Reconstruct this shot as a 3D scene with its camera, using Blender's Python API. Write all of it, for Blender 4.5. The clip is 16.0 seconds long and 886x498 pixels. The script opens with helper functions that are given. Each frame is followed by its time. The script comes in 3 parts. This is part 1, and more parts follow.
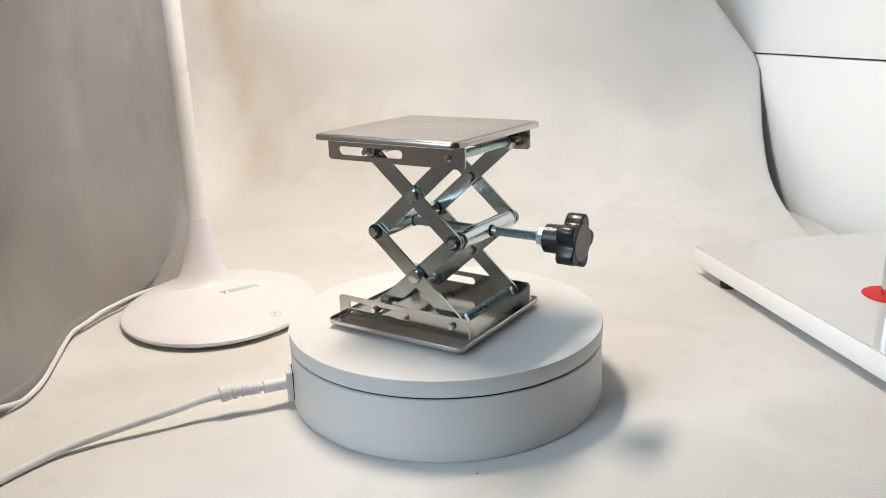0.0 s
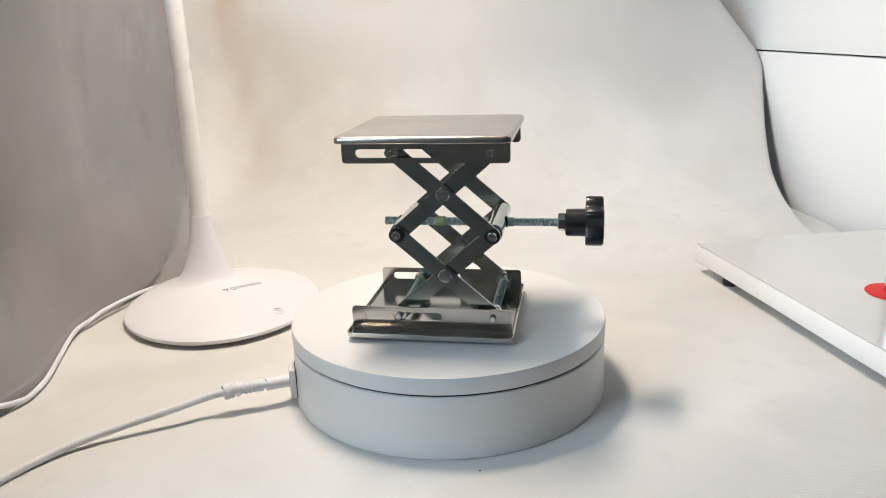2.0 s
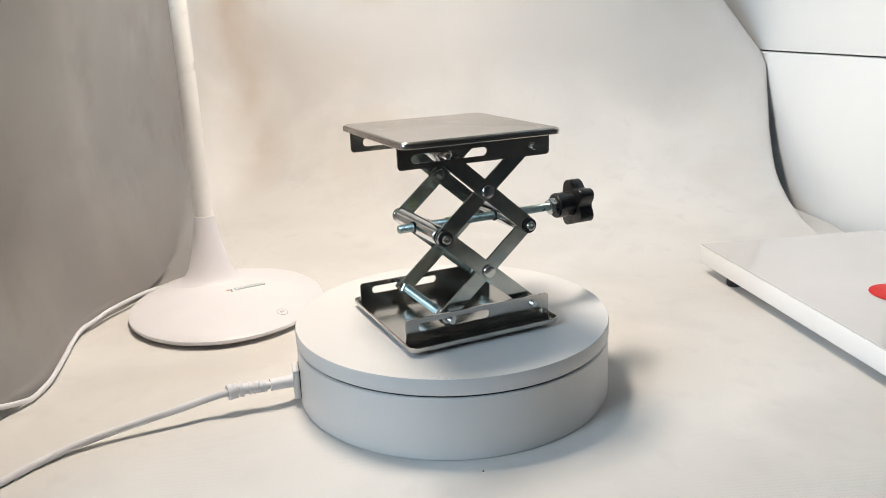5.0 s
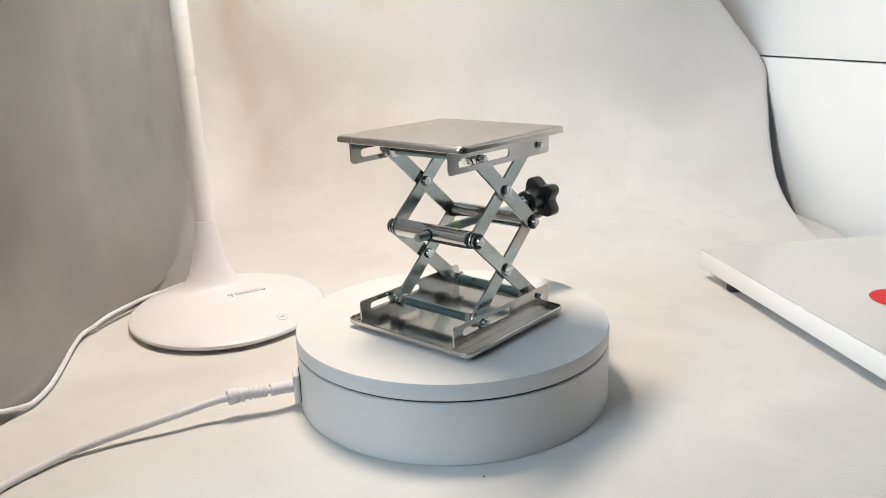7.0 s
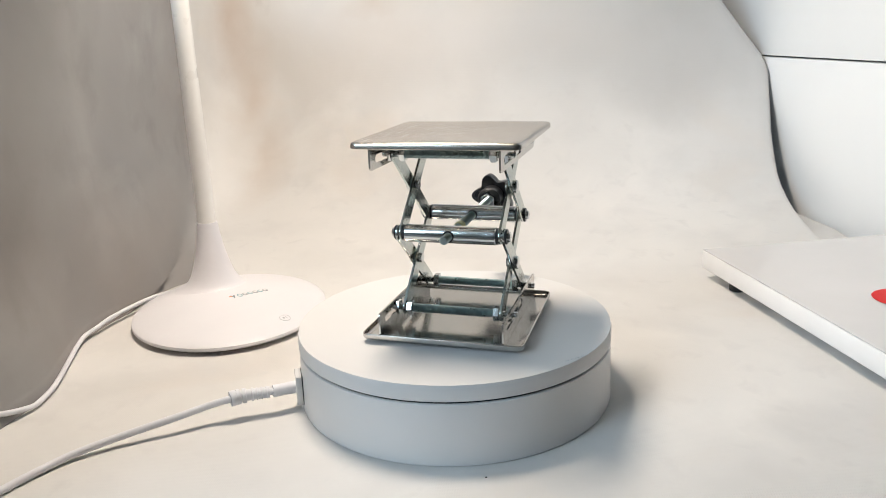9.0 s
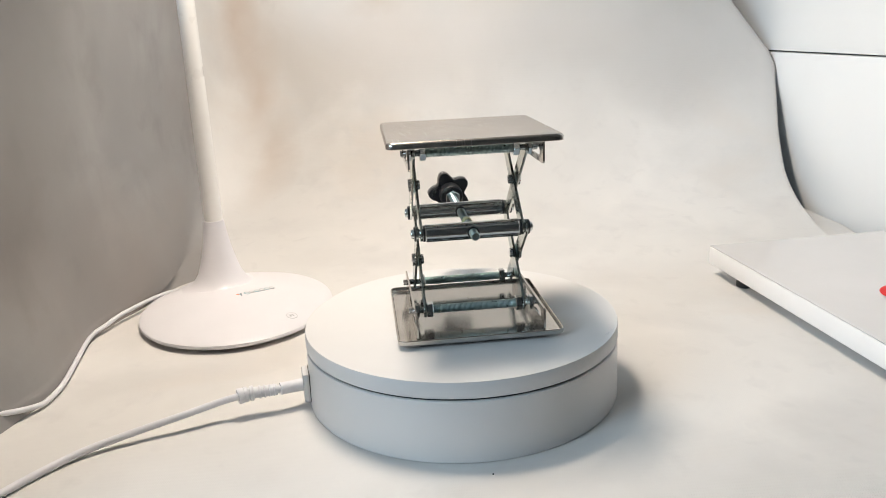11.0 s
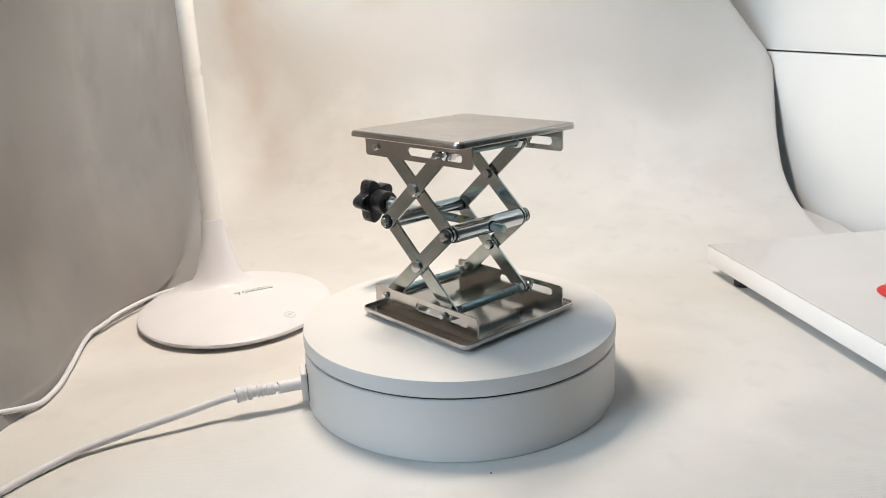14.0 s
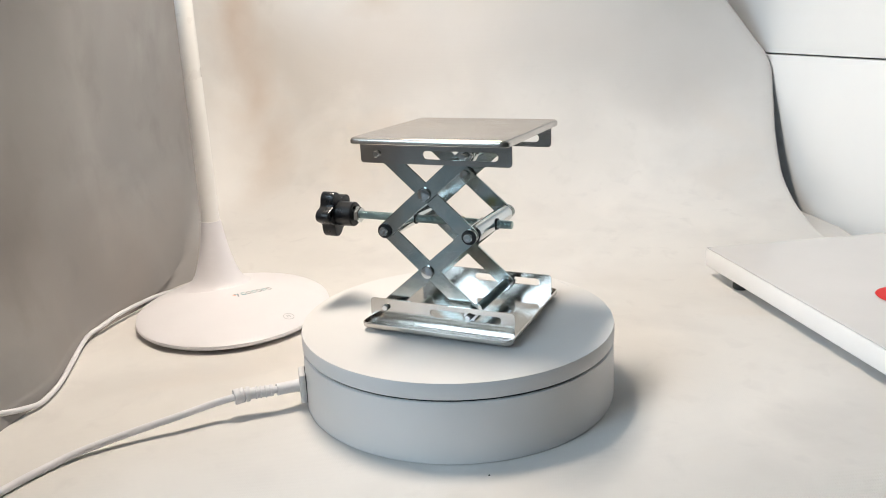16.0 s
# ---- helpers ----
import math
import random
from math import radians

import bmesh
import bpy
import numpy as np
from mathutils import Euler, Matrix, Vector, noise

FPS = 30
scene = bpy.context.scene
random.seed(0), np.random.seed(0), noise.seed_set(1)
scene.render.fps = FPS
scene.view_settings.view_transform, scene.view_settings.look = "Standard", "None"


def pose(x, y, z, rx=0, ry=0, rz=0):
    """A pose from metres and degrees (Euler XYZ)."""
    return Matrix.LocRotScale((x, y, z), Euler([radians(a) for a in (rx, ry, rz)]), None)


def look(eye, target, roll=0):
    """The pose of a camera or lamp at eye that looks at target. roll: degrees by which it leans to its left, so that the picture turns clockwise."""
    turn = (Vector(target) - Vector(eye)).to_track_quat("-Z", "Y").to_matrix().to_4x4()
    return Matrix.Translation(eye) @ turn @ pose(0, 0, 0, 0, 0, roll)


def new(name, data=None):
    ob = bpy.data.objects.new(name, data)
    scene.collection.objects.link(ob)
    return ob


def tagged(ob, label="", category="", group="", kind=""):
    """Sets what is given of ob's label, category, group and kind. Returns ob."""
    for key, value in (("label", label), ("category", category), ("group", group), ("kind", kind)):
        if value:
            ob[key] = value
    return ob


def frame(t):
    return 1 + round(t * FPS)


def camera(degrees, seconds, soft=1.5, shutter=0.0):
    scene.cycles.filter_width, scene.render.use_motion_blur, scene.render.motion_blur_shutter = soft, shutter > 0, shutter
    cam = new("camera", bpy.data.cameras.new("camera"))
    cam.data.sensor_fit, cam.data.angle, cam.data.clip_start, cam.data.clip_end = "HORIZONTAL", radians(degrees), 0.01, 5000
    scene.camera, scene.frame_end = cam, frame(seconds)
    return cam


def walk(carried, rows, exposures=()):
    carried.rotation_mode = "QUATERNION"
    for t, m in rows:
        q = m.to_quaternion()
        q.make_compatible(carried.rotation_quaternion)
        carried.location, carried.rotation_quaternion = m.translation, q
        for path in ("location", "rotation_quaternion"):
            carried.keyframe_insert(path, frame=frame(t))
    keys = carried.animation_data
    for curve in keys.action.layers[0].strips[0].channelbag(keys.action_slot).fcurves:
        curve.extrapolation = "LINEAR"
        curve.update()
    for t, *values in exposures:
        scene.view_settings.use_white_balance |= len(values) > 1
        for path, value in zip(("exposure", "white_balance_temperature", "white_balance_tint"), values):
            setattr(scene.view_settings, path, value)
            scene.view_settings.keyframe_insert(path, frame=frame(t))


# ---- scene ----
from math import cos, pi, sin

# ---- camera ----
cam = camera(59.69, 16.0, 0.9)
PATH = [
    (0, 0.0574, -0.4851, 0.2377, -6.774, 16.244, -1.802),
    (1, 0.0574, -0.4853, 0.2378, -6.851, 16.356, -1.827),
    (2, 0.0573, -0.4856, 0.2379, -6.955, 16.419, -1.911),
    (3, 0.0574, -0.4858, 0.2381, -7.107, 16.508, -1.952),
    (4, 0.0575, -0.4860, 0.2383, -7.224, 16.509, -1.986),
    (6.5, 0.0576, -0.4861, 0.2384, -7.253, 16.074, -1.963),
    (7.5, 0.0577, -0.4863, 0.2386, -7.302, 15.998, -1.987),
    (8.5, 0.0578, -0.4865, 0.2388, -7.369, 15.978, -2.082),
    (9, 0.0578, -0.4865, 0.2388, -7.428, 15.974, -2.152),
    (11.5, 0.0578, -0.4867, 0.2389, -7.960, 16.212, -2.554),
    (12.5, 0.0578, -0.4867, 0.2390, -7.912, 16.257, -2.509),
    (13.5, 0.0579, -0.4868, 0.2391, -7.836, 16.289, -2.455),
    (14.5, 0.0580, -0.4870, 0.2392, -7.744, 16.179, -2.414),
    (15.5, 0.0582, -0.4870, 0.2391, -7.733, 16.082, -2.349),
    (16, 0.0583, -0.4870, 0.2391, -7.724, 16.095, -2.305),
]


def aim(x, y, z, yaw, pitch, roll):
    """A camera pose from its place, its heading (right positive), its downward tilt and its roll."""
    a, b = radians(yaw), radians(pitch)
    return look((x, y, z), (x + sin(a) * cos(b), y + cos(a) * cos(b), z - sin(b)), roll)


walk(cam, [(t, aim(*row)) for t, *row in PATH])

# ---- light ----
HEAD = Vector((-0.121, 0.090, 0.675))          # the desk lamp's head
world = bpy.data.worlds.new("world")
scene.world = world
world.use_nodes = True
world.node_tree.nodes["Background"].inputs[0].default_value = (0.75, 0.86, 1.0, 1)
world.node_tree.nodes["Background"].inputs[1].default_value = 0.02


def area_lamp(name, m, power, colour, sx, sy, shape="RECTANGLE"):
    data = bpy.data.lights.new(name, "AREA")
    data.energy, data.color, data.shape, data.size, data.size_y = power, colour, shape, sx, sy
    ob = new(name, data)
    ob.matrix_world = m
    return ob


AIM = (-0.08, 0.20, 0.0)
WINDOW_X = -1.58
area_lamp("desk_lamp_light", look(HEAD + Vector((0.002, -0.001, -0.012)), AIM), 4.45, (1.0, 0.87, 0.735), 0.07, 0.20).data.spread = radians(175)
area_lamp("window_light", look((WINDOW_X, -1.47, 1.125), (WINDOW_X, 0.0, 1.125)), 47, (0.63, 0.83, 1.0), 1.34, 1.05)
scene.view_settings.exposure = 0.0


# ---- materials ----
def material(name, colour, rough=0.5, metal=0.0, **more):
    """A principled material. more: tint (second colour, scale, from, to, distortion), stains_and_light (centre, radii,
    colour, amount; painted light and shade too), rough_var (scale, amount, stretch), bumps (scale, strength, stretch),
    weave (scale, strength), coat, emit (colour, strength)."""
    m = bpy.data.materials.new(name)
    m.use_nodes = True
    nt = m.node_tree
    b = nt.nodes["Principled BSDF"]
    b.inputs["Base Color"].default_value = (*colour, 1)
    b.inputs["Roughness"].default_value = rough
    b.inputs["Metallic"].default_value = metal
    co = nt.nodes.new("ShaderNodeTexCoord")

    def noise_node(scale, detail=6.0, stretch=None, distort=0.0):
        n = nt.nodes.new("ShaderNodeTexNoise")
        n.inputs["Scale"].default_value, n.inputs["Detail"].default_value = scale, detail
        n.inputs["Distortion"].default_value = distort
        if stretch:
            mp = nt.nodes.new("ShaderNodeMapping")
            mp.inputs["Scale"].default_value = stretch
            nt.links.new(co.outputs["Object"], mp.inputs["Vector"])
            nt.links.new(mp.outputs["Vector"], n.inputs["Vector"])
        else:
            nt.links.new(co.outputs["Object"], n.inputs["Vector"])
        return n

    def ramp(src, lo, hi, a, c):
        r = nt.nodes.new("ShaderNodeMapRange")
        r.inputs[1].default_value, r.inputs[2].default_value, r.inputs[3].default_value, r.inputs[4].default_value = lo, hi, a, c
        nt.links.new(src, r.inputs[0])
        return r.outputs[0]

    def mix(fac, a, c):
        x = nt.nodes.new("ShaderNodeMix")
        x.data_type = "RGBA"
        nt.links.new(fac, x.inputs["Factor"])
        for s, v in (("A", a), ("B", c)):
            sock = [i for i in x.inputs if i.name == s and i.type == "RGBA"][0]
            if isinstance(v, tuple):
                sock.default_value = (*v, 1)
            else:
                nt.links.new(v, sock)
        return [o for o in x.outputs if o.type == "RGBA"][0]

    col, stain_light_masks = None, []
    for centre, radii, second, amount in more.get("stains_and_light", ()):
        # a soft patch, stain and painted light alike, its outline broken up by noise
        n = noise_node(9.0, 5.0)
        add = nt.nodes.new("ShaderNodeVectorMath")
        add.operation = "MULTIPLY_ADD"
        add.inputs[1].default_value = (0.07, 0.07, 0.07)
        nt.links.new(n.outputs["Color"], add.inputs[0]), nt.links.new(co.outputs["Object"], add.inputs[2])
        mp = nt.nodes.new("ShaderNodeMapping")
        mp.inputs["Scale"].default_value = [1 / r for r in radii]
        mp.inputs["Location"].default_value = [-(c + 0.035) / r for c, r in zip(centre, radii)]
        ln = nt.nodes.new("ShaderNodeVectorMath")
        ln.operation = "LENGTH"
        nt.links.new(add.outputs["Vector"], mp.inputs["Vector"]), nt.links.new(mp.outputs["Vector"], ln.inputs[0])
        stain_light_masks.append((ramp(ln.outputs["Value"], 1.0, 0.0, 0, amount), second))
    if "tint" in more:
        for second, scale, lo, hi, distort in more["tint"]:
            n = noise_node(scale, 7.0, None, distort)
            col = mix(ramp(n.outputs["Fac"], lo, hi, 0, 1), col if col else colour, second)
        for mask, second in stain_light_masks:
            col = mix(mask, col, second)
        nt.links.new(col, b.inputs["Base Color"])
    if "rough_var" in more:
        scale, amount, stretch = more["rough_var"]
        n = noise_node(scale, 5.0, stretch)
        nt.links.new(ramp(n.outputs["Fac"], 0.3, 0.7, rough - amount, rough + amount), b.inputs["Roughness"])
    last = None
    for scale, strength, stretch in more.get("bumps", ()):
        n = noise_node(scale, 4.0, stretch)
        bp = nt.nodes.new("ShaderNodeBump")
        bp.inputs["Strength"].default_value, bp.inputs["Distance"].default_value = strength, 0.001
        nt.links.new(n.outputs["Fac"], bp.inputs["Height"])
        if last:
            nt.links.new(last, bp.inputs["Normal"])
        last = bp.outputs["Normal"]
    if "weave" in more:
        scale, strength = more["weave"]
        hs = []
        for axis in ("X", "Y"):
            w = nt.nodes.new("ShaderNodeTexWave")
            w.bands_direction = axis
            w.inputs["Scale"].default_value = scale
            w.inputs["Distortion"].default_value = 0.6
            w.inputs["Detail"].default_value = 1
            nt.links.new(co.outputs["Object"], w.inputs["Vector"])
            hs.append(w.outputs["Fac"])
        mul = nt.nodes.new("ShaderNodeMath")
        mul.operation = "MULTIPLY"
        nt.links.new(hs[0], mul.inputs[0]), nt.links.new(hs[1], mul.inputs[1])
        bp = nt.nodes.new("ShaderNodeBump")
        bp.inputs["Distance"].default_value = 0.0005
        # the weave bump is strengthened towards the front right corner to fit the camera's view
        dot = nt.nodes.new("ShaderNodeVectorMath")
        dot.operation = "DOT_PRODUCT"
        dot.inputs[1].default_value = (0.3, -1.0, 0.0)
        nt.links.new(co.outputs["Object"], dot.inputs[0])
        nt.links.new(ramp(dot.outputs["Value"], 0.155, 0.20, strength * 0.08, strength), bp.inputs["Strength"])
        nt.links.new(mul.outputs[0], bp.inputs["Height"])
        if last:
            nt.links.new(last, bp.inputs["Normal"])
        last = bp.outputs["Normal"]
    if last:
        nt.links.new(last, b.inputs["Normal"])
    if "coat" in more:
        b.inputs["Coat Weight"].default_value, b.inputs["Coat Roughness"].default_value = more["coat"]
    if "emit" in more:
        b.inputs["Emission Color"].default_value = (*more["emit"][0], 1)
        b.inputs["Emission Strength"].default_value = more["emit"][1]
    return m


PLATE = material("brushed_stainless", (0.58, 0.53, 0.48), 0.25, 1.0, rough_var=(30, 0.03, (1, 40, 1)),
                 tint=[((0.50, 0.455, 0.415), 25, 0.35, 0.75, 0.4)], bumps=[(60, 0.006, (1, 60, 1))])
FLANGE = material("stainless_sheet", (0.60, 0.575, 0.54), 0.16, 1.0, rough_var=(25, 0.02, None),
                  tint=[((0.49, 0.46, 0.43), 40, 0.35, 0.75, 0.4)], bumps=[(80, 0.02, (1, 1, 50))])
TRAY = material("dull_stainless_tray", (0.49, 0.475, 0.45), 0.17, 1.0, rough_var=(60, 0.04, None),
                tint=[((0.42, 0.42, 0.40), 30, 0.4, 0.75, 0.5)], bumps=[(120, 0.005, None), (40, 0.006, (1, 50, 1))])
ZINC = material("zinc_plated_steel", (0.50, 0.52, 0.495), 0.19, 1.0, rough_var=(120, 0.05, None),
                tint=[((0.36, 0.435, 0.435), 60, 0.4, 0.72, 0.8), ((0.46, 0.455, 0.39), 35, 0.6, 0.8, 0.5)],
                bumps=[(250, 0.04, None)])
ROD = material("blue_zinc_rod", (0.46, 0.56, 0.55), 0.32, 1.0, rough_var=(150, 0.06, None),
               tint=[((0.39, 0.50, 0.52), 80, 0.4, 0.7, 0.3)])
CHROME = material("bright_steel", (0.66, 0.68, 0.68), 0.14, 1.0, rough_var=(90, 0.05, None),
                  tint=[((0.52, 0.56, 0.57), 70, 0.4, 0.75, 0.3)])
BLACKENED = material("blackened_washer", (0.035, 0.037, 0.04), 0.35, 0.6, rough_var=(200, 0.1, None))
KNOB = material("black_plastic", (0.012, 0.013, 0.015), 0.30, 0.0, rough_var=(90, 0.07, None), bumps=[(300, 0.05, None)])
KNOBCAP = material("worn_knob_face", (0.20, 0.195, 0.20), 0.38, 0.0, tint=[((0.32, 0.22, 0.22), 110, 0.50, 0.64, 1.2)])
BRASS = material("yellow_thread_paint", (0.42, 0.45, 0.24), 0.45, 0.4, tint=[((0.35, 0.36, 0.2), 200, 0.4, 0.7, 0.3)])
TURN = material("white_turntable_plastic", (0.70, 0.69, 0.682), 0.42, 0.0, rough_var=(40, 0.05, None),
                tint=[((0.675, 0.667, 0.66), 18, 0.35, 0.8, 0.5)], bumps=[(900, 0.03, None)])
CABIN = material("grey_cabinet_body", (0.22, 0.22, 0.22), 0.6, 0.0, tint=[((0.18, 0.18, 0.18), 10, 0.4, 0.7, 0.3)])
SEAM = material("dark_seam", (0.02, 0.02, 0.022), 0.6)
WHITE = material("white_lamp_plastic", (0.77, 0.755, 0.78), 0.33, 0.0, rough_var=(30, 0.04, None), tint=[((0.74, 0.725, 0.75), 20, 0.35, 0.8, 0.3)])
# lighter copy of the lamp's white, put in for lamp light on the stem
STEM = material("lit_white_stem", (0.90, 0.885, 0.86), 0.30, 0.0, rough_var=(30, 0.04, None), tint=[((0.86, 0.845, 0.82), 20, 0.35, 0.8, 0.3)])
CABLE = material("white_cable_rubber", (0.74, 0.74, 0.77), 0.48, 0.0, tint=[((0.66, 0.66, 0.69), 60, 0.4, 0.75, 0.5)], bumps=[(400, 0.04, None)])
CLOTH = material("mottled_backdrop_cloth", (0.665, 0.65, 0.63), 0.85, 0.0,
                 tint=[((0.575, 0.56, 0.542), 4.2, 0.46, 0.72, 0.6), ((0.72, 0.70, 0.675), 7.5, 0.5, 0.74, 0.5),
                       ((0.63, 0.585, 0.54), 5.0, 0.55, 0.78, 0.5), ((0.60, 0.585, 0.57), 13, 0.52, 0.82, 0.25), ((0.60, 0.585, 0.57), 42, 0.58, 0.84, 0.5)],
                 # three brown patches paint in the streak of warm shade beside the stem
                 stains_and_light=[((-0.366, 0.58, 0.27), (0.030, 0.18, 0.12), (0.50, 0.395, 0.32), 0.66),
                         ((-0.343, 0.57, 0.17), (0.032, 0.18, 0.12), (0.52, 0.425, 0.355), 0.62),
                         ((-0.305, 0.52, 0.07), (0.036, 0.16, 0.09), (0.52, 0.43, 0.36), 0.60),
                         # a grey mottle of the cloth's own
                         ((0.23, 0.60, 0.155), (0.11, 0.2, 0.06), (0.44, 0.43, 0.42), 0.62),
                         # two broad dark patches put the dimmer light at the upper right into the colour
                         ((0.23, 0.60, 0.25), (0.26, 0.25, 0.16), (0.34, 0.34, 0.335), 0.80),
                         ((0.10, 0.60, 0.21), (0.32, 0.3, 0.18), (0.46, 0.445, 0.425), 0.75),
                         # pale patch painted in for the lamp's light behind the stem
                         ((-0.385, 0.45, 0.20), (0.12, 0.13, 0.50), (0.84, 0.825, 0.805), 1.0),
                         # warm patch puts the lamp's warm light on the upper cloth into the colour
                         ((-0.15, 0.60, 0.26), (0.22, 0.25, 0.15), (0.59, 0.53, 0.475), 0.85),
                         # darker patches near the top and a small brown stain
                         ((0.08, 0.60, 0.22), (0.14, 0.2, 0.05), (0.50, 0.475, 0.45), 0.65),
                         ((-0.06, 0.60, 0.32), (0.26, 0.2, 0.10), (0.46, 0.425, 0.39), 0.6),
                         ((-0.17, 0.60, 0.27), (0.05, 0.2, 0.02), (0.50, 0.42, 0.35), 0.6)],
                 bumps=[(14, 0.08, None), (300, 0.06, None)], weave=(232, 0.75))
# darker copy of the backdrop cloth: its grey stands in for shade on the left
SHADED_CLOTH = material("shaded_mottled_cloth", (0.335, 0.328, 0.325), 0.85, 0.0,
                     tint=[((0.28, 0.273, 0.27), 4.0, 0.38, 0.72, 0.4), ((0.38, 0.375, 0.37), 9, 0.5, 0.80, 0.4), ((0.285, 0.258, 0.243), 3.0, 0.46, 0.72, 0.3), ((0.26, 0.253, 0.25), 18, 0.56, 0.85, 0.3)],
                     # dark patches paint deeper shade towards the cloth's front end
                     stains_and_light=[((-0.31, 0.03, 0.30), (0.3, 0.17, 0.20), (0.10, 0.098, 0.097), 0.95), ((-0.31, -0.02, 0.10), (0.3, 0.15, 0.14), (0.19, 0.168, 0.155), 0.8)],
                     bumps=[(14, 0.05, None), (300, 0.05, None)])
BOARD = material("white_laminate_edge", (0.82, 0.81, 0.80), 0.35, 0.0, rough_var=(30, 0.05, None), tint=[((0.79, 0.78, 0.775), 20, 0.4, 0.75, 0.3)])
BOARDTOP = material("glossy_white_board_top", (0.66, 0.64, 0.63), 0.12, 0.0, rough_var=(20, 0.04, None), tint=[((0.62, 0.60, 0.59), 12, 0.4, 0.75, 0.3)], coat=(0.3, 0.05))
RUBBER = material("black_rubber", (0.02, 0.02, 0.02), 0.7)
RED = material("red_plastic", (0.66, 0.010, 0.008), 0.6, 0.0, rough_var=(60, 0.05, None))
CAB = material("white_satin_cabinet", (0.82, 0.82, 0.81), 0.55, 0.0, rough_var=(8, 0.04, None), tint=[((0.79, 0.79, 0.785), 5, 0.4, 0.75, 0.3)])
WALLPAINT = material("grey_wall_paint", (0.46, 0.45, 0.435), 0.8, 0.0, tint=[((0.42, 0.41, 0.395), 2.5, 0.4, 0.7, 0.3)], bumps=[(90, 0.1, None)])
WOODFLOOR = material("brown_floor", (0.16, 0.11, 0.075), 0.5, 0.0, tint=[((0.12, 0.08, 0.055), 4, 0.4, 0.7, 0.8)])
TABLE = material("dark_table_top", (0.07, 0.06, 0.055), 0.5, 0.0, tint=[((0.05, 0.043, 0.04), 6, 0.4, 0.7, 0.4)])
GLOW = material("led_diffuser", (0.9, 0.88, 0.84), 0.5, 0.0, emit=((1.0, 0.88, 0.74), 5.0))
SKYGLOW = material("window_daylight", (0.8, 0.85, 0.9), 0.5, 0.0, emit=((0.70, 0.83, 1.0), 1.8))
PRINT_GREY = material("grey_print", (0.20, 0.23, 0.25), 0.5)
PRINT_TEAL = material("teal_print", (0.12, 0.33, 0.38), 0.5)
PRINT_ORANGE = material("orange_print", (0.70, 0.28, 0.16), 0.5)
PRINT_MID = material("mid_grey_print", (0.40, 0.41, 0.43), 0.5)
PRINT_FAINT = material("faint_grey_mark", (0.64, 0.64, 0.65), 0.5)


# ---- mesh helpers ----
def part(name, bm, mat, parent=None, label="", smooth=35):
    """Links a bmesh as one mesh object, under a thing where one is given."""
    bmesh.ops.recalc_face_normals(bm, faces=bm.faces[:])
    me = bpy.data.meshes.new(name)
    bm.to_mesh(me)
    bm.free()
    me.materials.append(mat)
    if smooth:
        me.polygons.foreach_set("use_smooth", [True] * len(me.polygons))
        me.set_sharp_from_angle(angle=radians(smooth))
    ob = new(name, me)
    if parent:
        ob.parent = parent
    if label:
        tagged(ob, label)
    return ob


def empty(name, label, category, m=None, group=""):
    ob = new(name)
    ob.empty_display_size = 0.01
    if m:
        ob.matrix_world = m
    return tagged(ob, label, category, group)


def same(ob, m, parent=None):
    """Another piece on the same mesh."""
    o = new(ob.name.split(".")[0], ob.data)
    o.parent = parent or ob.parent
    o.matrix_basis = m
    if "label" in ob:
        tagged(o, ob["label"])
    return o


def box(sx, sy, sz, m=None, bevel=0.0, seg=2):
    bm = bmesh.new()
    bmesh.ops.create_cube(bm, size=1, matrix=(m or Matrix()) @ Matrix.Diagonal((sx, sy, sz, 1)))
    if bevel:
        bmesh.ops.bevel(bm, geom=bm.edges[:], offset=bevel, segments=seg, profile=0.5, affect="EDGES")
    return bm


def lathe(profile, segs=48, m=None, bm=None):
    """A body turned about z from rows of (radius, z); ends close on the axis."""
    bm = bm or bmesh.new()
    m = m or Matrix()
    rings = []
    for r, z in profile:
        if r < 1e-7:
            rings.append([bm.verts.new(m @ Vector((0, 0, z)))])
        else:
            rings.append([bm.verts.new(m @ Vector((r * cos(2 * pi * k / segs), r * sin(2 * pi * k / segs), z))) for k in range(segs)])
    for a, b in zip(rings, rings[1:]):
        if len(a) == 1 and len(b) == 1:
            continue
        for k in range(segs):
            j = (k + 1) % segs
            if len(a) == 1:
                bm.faces.new((a[0], b[k], b[j]))
            elif len(b) == 1:
                bm.faces.new((a[k], a[j], b[0]))
            else:
                bm.faces.new((a[k], a[j], b[j], b[k]))
    return bm


def rod_profile(r, length, c=0.0004):
    h = length / 2
    return [(0, -h), (r - c, -h), (r, -h + c), (r, h - c), (r - c, h), (0, h)]


ALONG_Y = pose(0, 0, 0, -90, 0, 0)
ALONG_X = pose(0, 0, 0, 0, 90, 0)


def loft(loops, cap=True, bm=None):
    """Joins closed loops of equal counts, and closes both ends."""
    bm = bm or bmesh.new()
    rows = [[bm.verts.new(p) for p in lp] for lp in loops]
    for a, b in zip(rows, rows[1:]):
        for k in range(len(a)):
            j = (k + 1) % len(a)
            bm.faces.new((a[k], a[j], b[j], b[k]))
    if cap:
        bm.faces.new(rows[0]), bm.faces.new(rows[-1])
    return bm


def round_rect(hx, hy, r, z, n=6):
    pts = []
    for cx, cy, a0 in ((hx - r, hy - r, 0), (-hx + r, hy - r, 90), (-hx + r, -hy + r, 180), (hx - r, -hy + r, 270)):
        for k in range(n + 1):
            a = radians(a0 + 90 * k / n)
            pts.append((cx + r * cos(a), cy + r * sin(a), z))
    return pts


